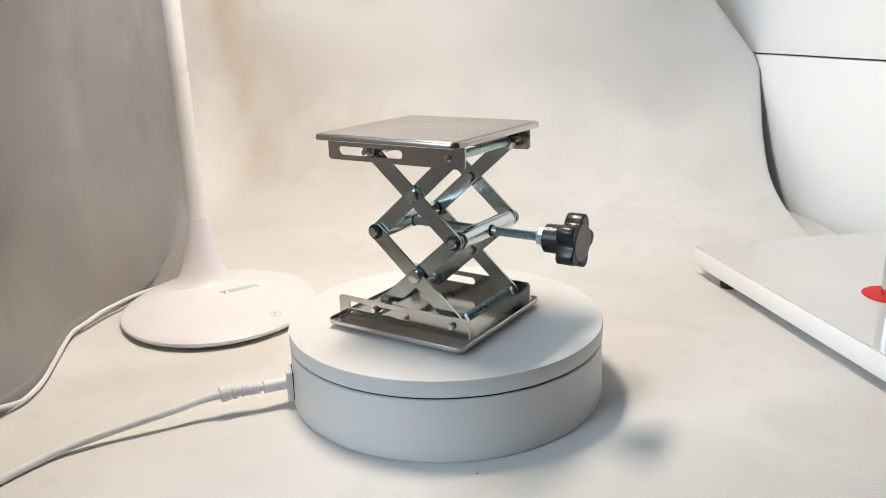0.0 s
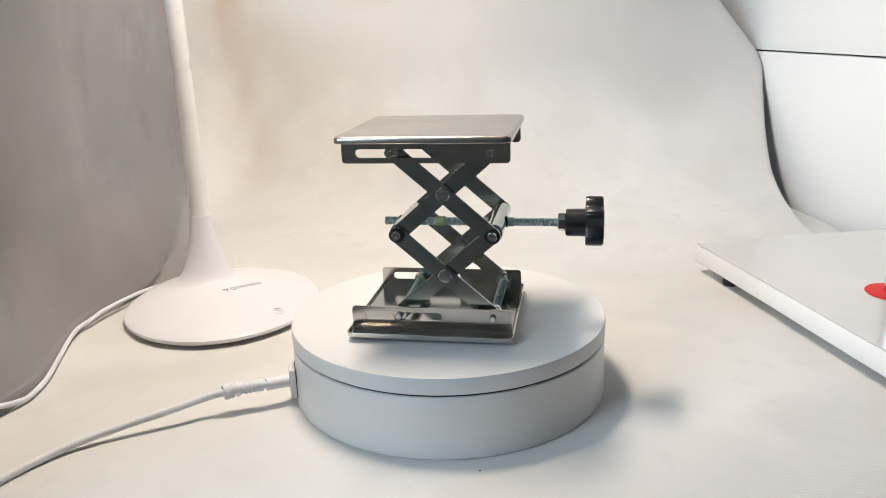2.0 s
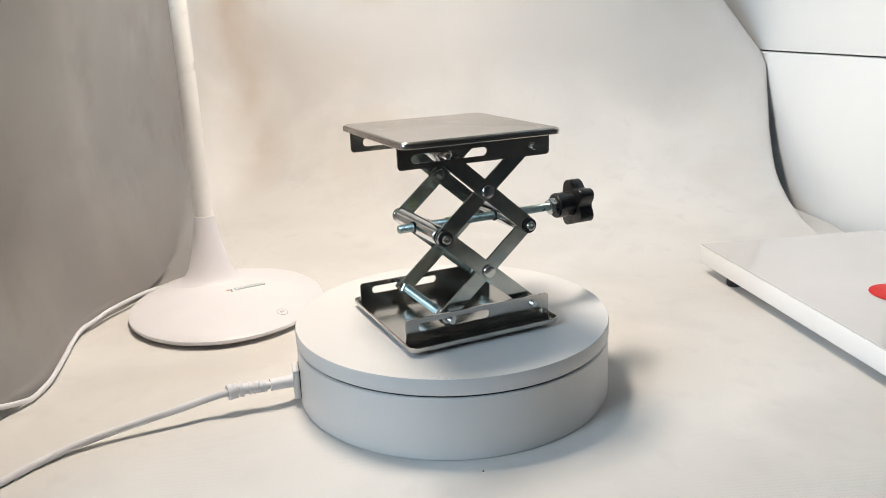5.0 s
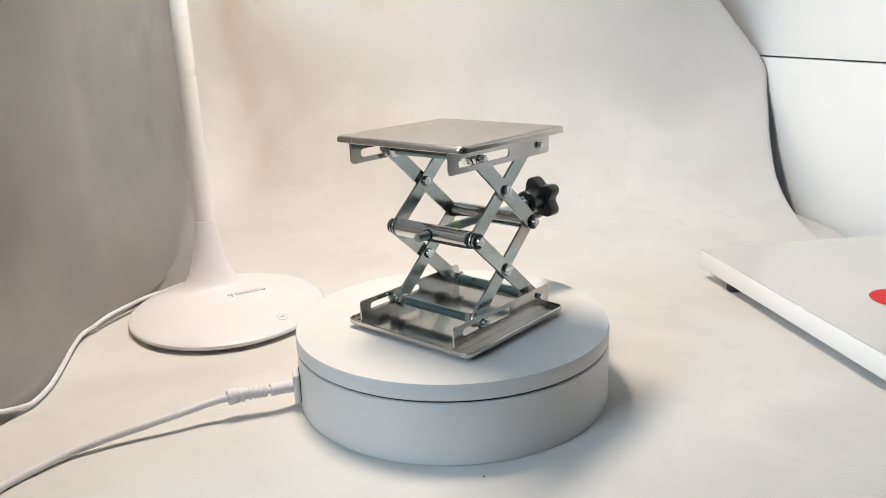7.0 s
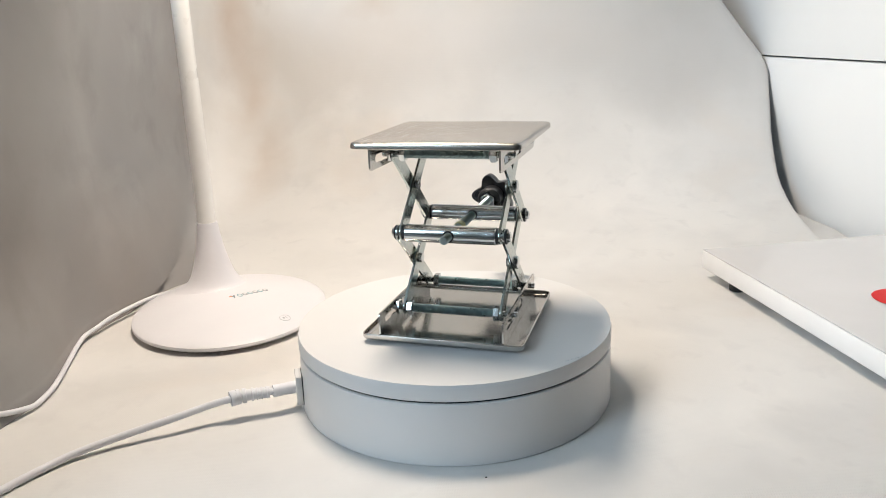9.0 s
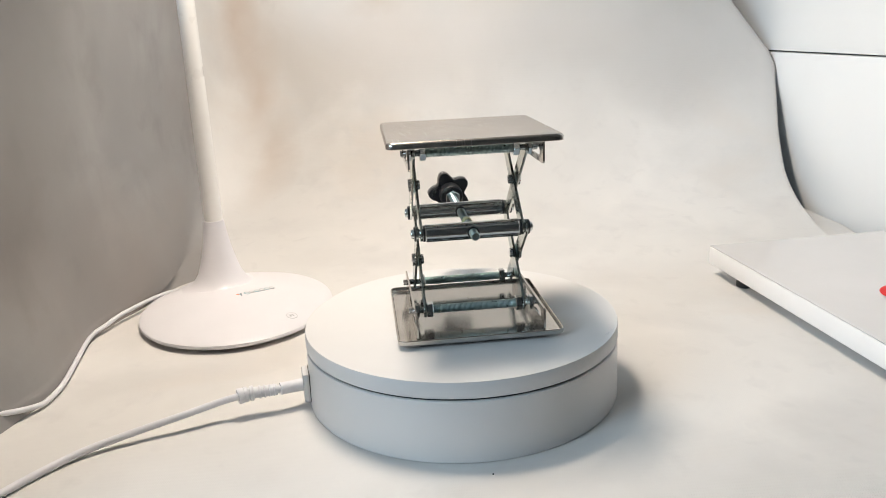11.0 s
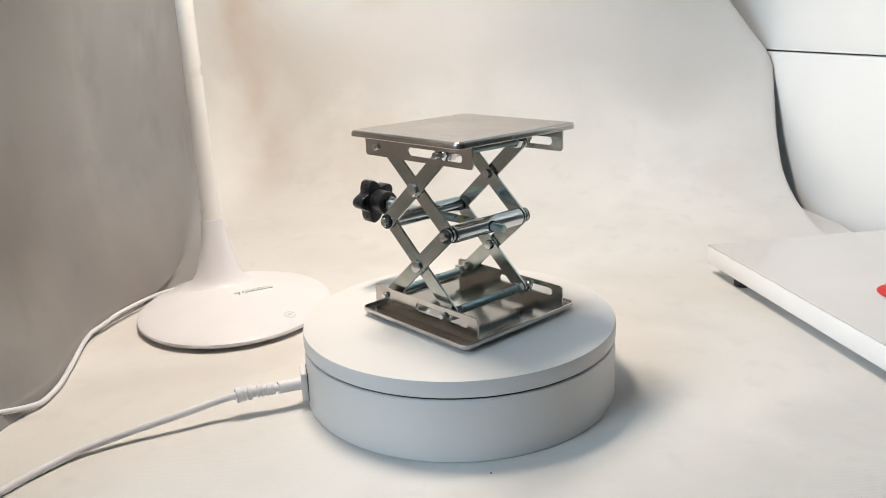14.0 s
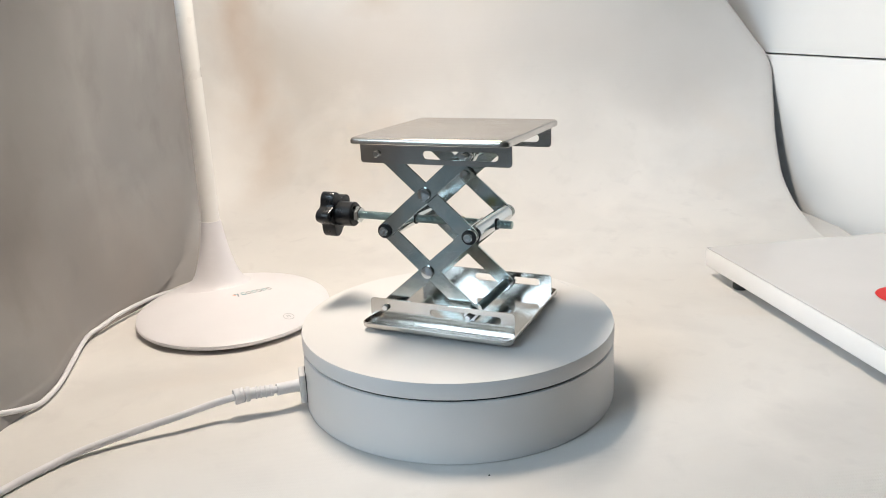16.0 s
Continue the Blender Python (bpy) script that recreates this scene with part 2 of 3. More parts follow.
def sheet(outer, holes, thick, m):
    """A flat sheet in x and z with holes through it, thick along y."""
    bm = bmesh.new()
    edges = []
    for lp in (outer, *holes):
        vs = [bm.verts.new((x, 0, z)) for x, z in lp]
        edges += [bm.edges.new((vs[k], vs[(k + 1) % len(vs)])) for k in range(len(vs))]
    bmesh.ops.triangle_fill(bm, use_beauty=True, edges=edges)
    ext = bmesh.ops.extrude_face_region(bm, geom=bm.faces[:])
    bmesh.ops.translate(bm, vec=(0, thick, 0), verts=[v for v in ext["geom"] if isinstance(v, bmesh.types.BMVert)])
    bmesh.ops.transform(bm, matrix=m, verts=bm.verts)
    return bm


def stadium(x0, x1, z, r, n=8):
    pts = []
    for k in range(n + 1):
        a = radians(-90 + 180 * k / n)
        pts.append((x1 - r + r * cos(a), z + r * sin(a)))
    for k in range(n + 1):
        a = radians(90 + 180 * k / n)
        pts.append((x0 + r + r * cos(a), z + r * sin(a)))
    return pts


def catmull(pts, per=10):
    """A smooth line through points."""
    P = [Vector(p) for p in pts]
    P = [2 * P[0] - P[1]] + P + [2 * P[-1] - P[-2]]
    out = []
    for i in range(1, len(P) - 2):
        a, b, c, d = P[i - 1:i + 3]
        for k in range(per):
            t = k / per
            out.append(0.5 * (2 * b + (c - a) * t + (2 * a - 5 * b + 4 * c - d) * t * t + (3 * b - a - 3 * c + d) * t ** 3))
    out.append(P[-2])
    return out


def tube(line, radii, segs=14, bm=None):
    """A tube along a line; radii is one number or one for each point."""
    bm = bm or bmesh.new()
    n = len(line)
    rr = radii if isinstance(radii, list) else [radii] * n
    rows, up = [], Vector((0, 0, 1))
    for i, p in enumerate(line):
        t = (line[min(i + 1, n - 1)] - line[max(i - 1, 0)]).normalized()
        if abs(t.dot(up)) > 0.97:
            up = Vector((1, 0, 0))
        s = t.cross(up).normalized()
        u = s.cross(t)
        up = u
        rows.append([bm.verts.new(p + rr[i] * (cos(2 * pi * k / segs) * s + sin(2 * pi * k / segs) * u)) for k in range(segs)])
    for a, b in zip(rows, rows[1:]):
        for k in range(segs):
            j = (k + 1) % segs
            bm.faces.new((a[k], a[j], b[j], b[k]))
    bm.faces.new(rows[0]), bm.faces.new(rows[-1])
    return bm


# ---- the room round the table ----
def room():
    for name, sx, sy, sz, x, y, z, mat in (
            ("floor", 5.2, 4.2, 0.1, 0.2, 0.5, -0.80, WOODFLOOR), ("ceiling", 5.2, 4.2, 0.1, 0.2, 0.5, 1.80, WALLPAINT),
            ("wall_north", 5.2, 0.1, 2.5, 0.2, 2.55, 0.5, WALLPAINT), ("wall_west", 0.1, 4.1, 2.5, -2.35, 0.45, 0.5, WALLPAINT),
            ("wall_east", 0.1, 4.1, 2.5, 2.75, 0.45, 0.5, WALLPAINT)):
        tagged(part(name, box(sx, sy, sz, pose(x, y, z)), mat, smooth=0), kind="structure")
    # the south wall, with a window through it
    x0, x1 = WINDOW_X - 0.7, WINDOW_X + 0.7
    bm = sheet([(-2.3, -0.75), (2.7, -0.75), (2.7, 1.75), (-2.3, 1.75)], [[(x0, 0.55), (x1, 0.55), (x1, 1.7), (x0, 1.7)]], 0.1, pose(0, -1.6, 0))
    tagged(part("wall_south", bm, WALLPAINT, smooth=0), kind="structure")
    w = empty("window_1", "white window frame with pale daylight behind it", "window", pose(WINDOW_X, -1.55, 1.125))
    tagged(w, kind="structure")
    for z in (-0.55, 0.55):
        part("window_frame", box(1.4, 0.06, 0.05, pose(0, 0, z), 0.004), BOARD, w)
    for x in (-0.675, 0, 0.675):
        part("window_frame", box(0.05, 0.058, 1.048, pose(x, 0, 0), 0.004), BOARD, w)
    tagged(part("backdrop", box(3.4, 0.01, 2.4, pose(WINDOW_X, -2.2, 1.1)), SKYGLOW, smooth=0), kind="structure")
    t = empty("table", "dark table top on plain legs under the cloth", "table", pose(-0.25, -0.15, -0.75))
    part("tabletop", box(1.3, 1.5, 0.03, pose(0, 0, 0.73), 0.004), TABLE, t)
    for x in (-0.58, 0.58):
        for y in (-0.68, 0.68):
            part("leg", box(0.06, 0.06, 0.715, pose(x, y, 0.3575), 0.004), TABLE, t)


# ---- backdrop: one cloth that lies on the table and curves up into the walls ----
RISE = [(0.34, 0.0), (0.279, 0.008), (0.23, 0.0125), (0.167, 0.025), (0.118, 0.046), (0.079, 0.081), (0.048, 0.12),
        (0.013, 0.167), (-0.002, 0.22), (-0.012, 0.30), (-0.022, 0.45), (-0.030, 0.60)]
BACK = 0.60


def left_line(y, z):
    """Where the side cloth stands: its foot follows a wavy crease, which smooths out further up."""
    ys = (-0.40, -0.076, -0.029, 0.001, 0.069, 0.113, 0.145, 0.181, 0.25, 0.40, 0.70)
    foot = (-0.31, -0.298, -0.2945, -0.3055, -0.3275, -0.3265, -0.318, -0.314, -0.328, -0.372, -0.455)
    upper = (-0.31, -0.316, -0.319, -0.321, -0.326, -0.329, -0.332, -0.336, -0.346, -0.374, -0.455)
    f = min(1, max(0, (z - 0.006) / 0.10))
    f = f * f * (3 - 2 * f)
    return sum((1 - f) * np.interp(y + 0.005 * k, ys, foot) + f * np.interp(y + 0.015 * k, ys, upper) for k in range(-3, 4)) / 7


SEAM_FROM, SEAM_DIR = Vector((0.058, -0.486)), Vector((-0.2935, 0.636))     # upright plane through the camera's place and the stem, splitting the cloths to fit its view


def spread(line, n):
    """n + 1 points evenly along a line of points."""
    d = [0.0]
    for p, q in zip(line, line[1:]):
        d.append(d[-1] + (q - p).length)
    out, k = [], 0
    for i in range(n + 1):
        t = d[-1] * i / n
        while k < len(d) - 2 and d[k + 1] < t:
            k += 1
        f = (t - d[k]) / max(d[k + 1] - d[k], 1e-9)
        out.append(line[k].lerp(line[k + 1], min(f, 1)))
    return out


def contour(o, z):
    """One level line of the cloths: the side part and the back part, which ends at the right edge and curls back there."""
    ol, yb = 0.03 * o, BACK - o
    right = np.interp(z, (0, 0.02, 0.05, 0.10, 0.15, 0.17), (0.347, 0.3445, 0.343, 0.3445, 0.3485, 0.35)) if z < 0.17 else 0.35 - 0.4 * (z - 0.17) if z < 0.189 else 0.3424 - 0.75 * (z - 0.189)
    lx = lambda y: left_line(y, z) + ol + 0.03 * z
    y1, x2 = yb - 0.13, lx(yb) + 0.11
    c, a, b = Vector((lx(yb), yb)), Vector((lx(y1), y1)), Vector((x2, yb))
    line = [Vector((lx(y), y)) for y in [-0.30 + (y1 + 0.30) * k / 80 for k in range(80)]]
    for k in range(40):
        t = k / 40
        line.append((1 - t) ** 2 * a + 2 * t * (1 - t) * c + t * t * b)
    line += [Vector((x2 + (right - x2) * k / 120, yb)) for k in range(121)]
    side = [SEAM_DIR.x * (p.y - SEAM_FROM.y) - SEAM_DIR.y * (p.x - SEAM_FROM.x) for p in line]
    cut = max(k for k in range(1, 200) if side[k] > 0)
    p = line[cut].lerp(line[cut + 1], side[cut] / (side[cut] - side[cut + 1]))
    left, back = spread(line[:cut + 1] + [p], 60), spread([p] + line[cut + 1:], 60)
    back += [Vector((right + 0.0035, yb + 0.002)), Vector((right + 0.006, yb + 0.006)), Vector((right + 0.007, yb + 0.013))]
    return left, back


def backdrop():
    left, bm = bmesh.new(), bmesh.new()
    lrows, brows = [], []
    for p in catmull([(o, z, 0) for o, z in RISE], 6):
        z = max(p[1], 0.0)
        side, back = contour(p[0], z)
        bend = lambda x, y: noise.noise(Vector((x * 5, y * 5, z * 4))) * 0.004 * min(1, z / 0.1)
        if z <= 0.34:
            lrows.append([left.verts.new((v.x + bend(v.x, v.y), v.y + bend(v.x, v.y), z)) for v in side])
        brows.append([bm.verts.new((v.x + (bend(v.x, v.y) if k == 0 else 0), v.y + bend(v.x, v.y), z)) for k, v in enumerate(back)])
    for mesh, grid in ((left, lrows), (bm, brows)):
        for a, b in zip(grid, grid[1:]):
            for k in range(len(a) - 1):
                mesh.faces.new((a[k], a[k + 1], b[k + 1], b[k]))
    # the lying part, from the foot of the curve to its front hem
    foot = [bm.verts.new(v.co) for v in lrows[0][:-1] if v.co.y > -0.17] + brows[0][:-3]
    foot += [bm.verts.new((x, y, 0)) for x, y in ((0.352, 0.50), (0.378, 0.50), (0.395, 0.42), (0.398, 0.26), (0.398, -0.185), (foot[0].co.x - 0.012, -0.185))]
    bm.faces.new(foot)
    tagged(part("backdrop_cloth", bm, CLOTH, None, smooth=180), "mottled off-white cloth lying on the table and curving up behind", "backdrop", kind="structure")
    tagged(part("side_cloth", left, SHADED_CLOTH, None, smooth=180), "mottled cloth standing beside the desk lamp, its dark grey put in for shade", "backdrop", kind="structure")


# ---- turntable ----
TOP = 0.0500
SEAMZ = 0.0394
RAD = 0.1044


def turntable():
    t = empty("turntable", "round white plastic motorised turntable with a dark seam", "turntable")
    part("base", lathe([(0, 0.0003), (RAD - 0.0004, 0.0003), (RAD + 0.0002, 0.0006), (RAD + 0.0004, 0.0014), (RAD - 0.0003, SEAMZ - 0.0014),
                        (RAD - 0.001, SEAMZ - 0.0008), (RAD - 0.005, SEAMZ - 0.0008), (0, SEAMZ - 0.0008)], 160), TURN, t)
    part("gap_ring", lathe([(RAD - 0.008, SEAMZ - 0.0009), (RAD - 0.0022, SEAMZ - 0.0009), (RAD - 0.0022, SEAMZ + 0.0008), (RAD - 0.008, SEAMZ + 0.0008)], 160), SEAM, t, "dark gap under the platter")
    for a in (40, 130, 220, 310):
        part("foot", lathe(rod_profile(0.008, 0.0006, 0.0001), 20, pose(0.075 * cos(radians(a)), 0.075 * sin(radians(a)), 0.0003)), RUBBER, t, "black rubber foot")
    pl = part("platter", lathe([(0, 0.0007), (RAD - 0.0008, 0.0007), (RAD - 0.0002, 0.0012), (RAD, 0.002), (RAD, 0.0092), (RAD - 0.0005, 0.0109),
                                (RAD - 0.0016, TOP - SEAMZ), (RAD * 0.6, TOP - SEAMZ), (0, TOP - SEAMZ)], 160), TURN, t, "turning white disc")
    pl.location.z = SEAMZ
    for k, w in enumerate((0.0026, 0.0014, 0.0030, 0.0018)):
        part("printed_mark", box(w, 0.0008, 0.0002, pose(-0.0535 + 0.0028 * k, -0.0842 - 0.0026 * k, TOP - SEAMZ + 0.0001, 0, 0, -43)), PRINT_FAINT, pl)
    # socket and plug in the side of the base
    ang = 200.5
    m = pose(0, 0, 0, 0, 0, ang)
    port = part("usb_port", box(0.0042, 0.0160, 0.0200, m @ pose(RAD + 0.0022, 0, 0.0150), 0.0010), TURN, t, "white raised socket plate")
    part("slot", box(0.0014, 0.0154, 0.0194, m @ pose(RAD - 0.0004, 0.0003, 0.0150)), SEAM, port, "dark gap behind the socket plate")
    return t, pl


USB_LINE = [
    (-0.0998, -0.0373, 0.015),
    (-0.103, -0.0386, 0.015),
    (-0.1146, -0.0462, 0.0155),
    (-0.1323, -0.0531, 0.0153),
    (-0.1405, -0.0582, 0.0149),
    (-0.1513, -0.0622, 0.0128),
    (-0.1656, -0.0727, 0.0108),
    (-0.1801, -0.0818, 0.0086),
    (-0.194, -0.0908, 0.0066),
    (-0.2071, -0.1005, 0.0048),
    (-0.2186, -0.1116, 0.0034),
    (-0.2289, -0.1285, 0.0026),
    (-0.2356, -0.1437, 0.0026),
    (-0.2424, -0.1641, 0.0026),
    (-0.2474, -0.1894, 0.0026),
]


def usb_cable():
    c = empty("usb_cable", "white power cable with a ribbed strain relief", "cable")
    pts = catmull(USB_LINE, 8)
    part("cord", tube(pts, 0.0024), CABLE, c)
    plug = tube(catmull(USB_LINE[:3], 6), [0.0046 - 0.0006 * min(1, k / 9) for k in range(13)], 18)
    part("plug", plug, CABLE, c, "tapered white plug")
    bl = catmull(USB_LINE[2:5], 20)
    n = len(bl)
    boot = part("strain_relief", tube(bl[2:-4], 0.0037, 18), CABLE, c, "ribbed white strain relief")
    for k, r, w in ((4, 0.0041, 0.0005), (7, 0.0042, 0.0005), (10, 0.0043, 0.0005), (13, 0.0044, 0.0006), (19, 0.0049, 0.0014), (25, 0.0050, 0.0014), (32, 0.0051, 0.0020)):
        tg = (bl[k + 1] - bl[k - 1]).normalized()
        part("rib", lathe([(0.003, -w), (r - 0.0004, -w), (r, -w * 0.7), (r, w * 0.7), (r - 0.0004, w), (0.003, w)], 18,
                          Matrix.Translation(bl[k]) @ tg.to_track_quat("Z", "Y").to_matrix().to_4x4()), CABLE, boot)


# ---- lab jack ----
CX, CY = -0.0027, -0.0066
XB, XS = 0.0383, -0.0199           # the fixed and the sliding pins, from the plate's middle
ZB, ZT = 0.0138, 0.1147
ZM = (ZB + ZT) / 2
HIGH = 0.1261
LOW = 0.0021
HALF = 0.0516


def pressed_plate():
    """A pressed sheet with a turned edge: its face at z = 0, its lip below."""
    r = 0.005
    return loft([round_rect(HALF - a, HALF - a, max(r - a, 0.001), z) for a, z in
                 ((0.0022, 0), (0.0010, -0.0003), (0.0003, -0.0010), (0, -0.0019), (0, -0.0036), (0.0003, -0.0040), (0.0009, -0.0039),
                  (0.0011, -0.0034), (0.0011, -0.0022), (0.0016, -0.0014), (0.0030, -0.0011))])


def flange_mesh():
    """A side flange hanging from z = 0: rounded lower corners and a long slot."""
    h, hl, r = 0.0160, 0.0498, 0.0022
    out = [(-hl, 0), (hl, 0)]
    for cx, a0 in ((hl - r, 0), (-hl + r, -90)):
        for k in range(6):
            a = radians(a0 - 90 * k / 5)
            out.append((cx + r * cos(a), -h + r + r * sin(a)))
    slot = stadium(-0.0415, 0.0070, -0.0102, 0.0026)
    return sheet(out, [slot], 0.0011, pose(0, -0.00055, 0))


def hexagon(af, length, m):
    bm = bmesh.new()
    r = af / math.sqrt(3)
    h = length / 2
    loops = []
    for rr, z in ((r * 0.90, -h), (r, -h + length * 0.12), (r, h - length * 0.12), (r * 0.90, h)):
        loops.append([m @ Vector((rr * cos(radians(60 * k)), rr * sin(radians(60 * k)), z)) for k in range(6)])
    return loft(loops, True, bm)


def threaded(r, length, pitch=0.0009, segs=14, m=None):
    n = int(length / pitch)
    prof = [(0, -length / 2), (r * 0.8, -length / 2)]
    for k in range(n):
        z = -length / 2 + (k + 0.25) * pitch
        prof += [(r * 0.88, z), (r, z + pitch * 0.5)]
    prof += [(r * 0.8, length / 2), (0, length / 2)]
    return lathe(prof, segs, m)


def arm_mesh(a, b, w=0.0098, thick=0.0016):
    """A flat scissor arm between two pins, with round ends; a and b are (x, z)."""
    a, b = Vector(a), Vector(b)
    t = (b - a).normalized()
    ang = math.atan2(t.y, t.x)
    out, r = [], w / 2
    for c, a0 in ((b, -90), (a, 90)):
        for k in range(11):
            q = ang + radians(a0 + 18 * k)
            out.append((c.x + r * cos(q), c.y + r * sin(q)))
    bm = bmesh.new()
    loops = []
    cen = (a + b) / 2
    for inset, y in ((0.0003, -thick / 2), (0, -thick / 2 + 0.0003), (0, thick / 2 - 0.0003), (0.0003, thick / 2)):
        lp = []
        for x, z in out:
            d = Vector((x, z)) - cen
            s = 1 - inset / max(d.length, 1e-6)
            lp.append((cen.x + d.x * s, y, cen.y + d.y * s))
        loops.append(lp)
    return loft(loops, True, bm)


def lab_jack():
    j = empty("lab_jack", "small stainless scissor lab jack with a black star knob", "lab jack", pose(0, 0, TOP + 0.0003))
    o = pose(CX, CY, 0)
    top = part("top_plate", pressed_plate(), PLATE, j, "brushed stainless top plate")
    top.matrix_basis = o @ pose(0, 0, HIGH)
    base = part("base_plate", pressed_plate(), FLANGE, j, "stainless base tray with a low lip")
    base.matrix_basis = o @ pose(0, 0, LOW, 180, 0, 0)
    for fx in (-0.032, 0.032):
        for fy in (-0.034, 0.034):
            part("foot", lathe(rod_profile(0.0035, 0.0022, 0.0002), 16, o @ pose(fx, fy, 0.0010)), RUBBER, j, "thin dark foot pad")
    # channel sheets and flanges
    f = part("side_flange", flange_mesh(), FLANGE, j, "slotted steel flange")
    f.matrix_basis = o @ pose(0, -0.0392, HIGH - 0.0012)
    same(f, o @ pose(0, 0.0392, HIGH - 0.0012))
    flip = Matrix.Diagonal((1, 1, -1, 1))
    bm = flange_mesh()
    bmesh.ops.transform(bm, matrix=flip, verts=bm.verts)
    g = part("side_flange", bm, FLANGE, j, "slotted steel flange")
    g.matrix_basis = o @ pose(0, -0.0392, LOW + 0.0012)
    same(g, o @ pose(0, 0.0392, LOW + 0.0012))
    ch = part("channel_floor", box(0.0990, 0.0790, 0.0009, pose(0, 0, 0), 0.0003, 1), TRAY, j)
    ch.matrix_basis = o @ pose(0, 0, LOW + 0.0016)
    same(ch, o @ pose(0, 0, HIGH - 0.0016))
    # scissor arms: outer and inner pairs on both sides
    pairs = (((XS, ZT), (XB, ZM), 0), ((XS, ZM), (XB, ZB), 0), ((XS, ZM), (XB, ZT), 1), ((XB, ZM), (XS, ZB), 1))
    for a, b, inner in pairs:
        for side in (-1, 1):
            p = part("scissor_arm", arm_mesh(a, b), ZINC, j)
            p.matrix_basis = o @ pose(0, side * (0.0320 if inner else 0.0344), 0)
    xc = (XB + XS) / 2
    rv = None
    for z in (ZB + 0.25 * (ZT - ZB), ZB + 0.75 * (ZT - ZB)):
        for side in (-1, 1):
            m = o @ pose(xc, side * 0.0352, z) @ pose(0, 0, 0, 90 * side * -1, 0, 0)
            if rv is None:
                rv = part("rivet", lathe([(0, -0.0062), (0.0030, -0.0060), (0.0034, -0.0045), (0.0026, -0.0042), (0.0026, 0), (0.0041, 0), (0.0042, 0.0013), (0.0038, 0.0018), (0.0022, 0.0020), (0, 0.0020)], 28), CHROME, j)
                rv.matrix_basis = m
            else:
                same(rv, m)
            ws = part("washer", lathe([(0.002, -0.0004), (0.0046, -0.0004), (0.0046, 0.0004), (0.002, 0.0004)], 24, o @ pose(xc, side * 0.0332, z) @ ALONG_Y), ROD, j)
    # middle rollers with their end pins
    for x in (XB, XS):
        part("roller", lathe([(0, -0.0298), (0.0049, -0.0298), (0.0056, -0.0290), (0.0056, 0.0290), (0.0049, 0.0298), (0, 0.0298)], 36,
                             o @ pose(x, 0, ZM) @ ALONG_Y), CHROME, j, "polished steel cross roller")
        for side in (-1, 1):
            m = o @ pose(x, 0, ZM) @ pose(0, 0, 0, -90 * side, 0, 0)
            w = part("washer", lathe([(0.002, 0.0353), (0.0045, 0.0353), (0.0048, 0.0356), (0.0048, 0.0361), (0.0044, 0.0365), (0.002, 0.0365)], 28, m), BLACKENED, j, "blackened washer")
            part("washer", lathe([(0.002, 0.0299), (0.0052, 0.0299), (0.0052, 0.0308), (0.002, 0.0308)], 28, m), BLACKENED, j, "blackened washer")
            part("pin_end", lathe([(0, 0.0300), (0.0030, 0.0300), (0.0030, 0.0378), (0.0026, 0.0384), (0.0010, 0.0386), (0, 0.0382)], 18, m), CHROME, j)
    # rods through the flanges
    for x, z in ((XB, ZB), (XS, ZB), (XB, ZT), (XS, ZT)):
        bm = lathe(rod_profile(0.0026, 0.056, 0.0003), 20, o @ pose(x, 0, z) @ ALONG_Y) if x == XB and z == ZT else threaded(0.0029, 0.056, 0.0008, 16, o @ pose(x, 0, z) @ ALONG_Y)
        part("cross_rod", bm, ROD, j, "blue zinc plated rod")
        for side in (-1, 1):
            part("rod_end", threaded(0.0021, 0.0155, 0.0008, 12, o @ pose(x, side * 0.0345, z) @ ALONG_Y), CHROME, j)
            part("hex_nut", hexagon(0.0086, 0.0040, o @ pose(x, side * 0.0288, z) @ ALONG_Y), CHROME, j)
            if x == XS:
                part("hex_nut", hexagon(0.0084, 0.0026, o @ pose(x, side * 0.0370, z) @ ALONG_Y), CHROME, j)
    # drive screw and knob
    part("drive_screw", threaded(0.0028, 0.1140, 0.0009, 16, o @ pose(0.0215, 0, ZM) @ ALONG_X), ROD, j, "threaded steel drive screw")
    for x in (XB, XS):
        for e in (-1, 1):
            part("hole_rim", lathe([(0.0024, -0.0008), (0.0037, -0.0008), (0.0037, 0.0008), (0.0024, 0.0008)], 20, o @ pose(x + e * 0.0050, 0, ZM) @ ALONG_X), BLACKENED, j, "dark rim of the screw hole")
    part("collar", lathe(rod_profile(0.0031, 0.0040), 20, o @ pose(XB + 0.0080, 0, ZM) @ ALONG_X), ROD, j)
    part("collar", lathe(rod_profile(0.0034, 0.0060), 20, o @ pose(0.0010, 0, ZM) @ ALONG_X), BRASS, j, "yellowed collar on the screw")
    part("hex_nut", hexagon(0.0100, 0.0048, o @ pose(0.0782, 0, ZM) @ ALONG_X), CHROME, j)
    k = part("knob", knob_mesh(o @ pose(0.0806, 0, ZM) @ ALONG_X), KNOB, j, "black plastic star knob")
    part("cap", lathe([(0, 0.0227), (0.0108, 0.0227), (0.0111, 0.0232), (0.0107, 0.0235), (0, 0.0236)], 32, o @ pose(0.0806, 0, ZM) @ ALONG_X), KNOBCAP, k, "worn grey knob face")
    return j


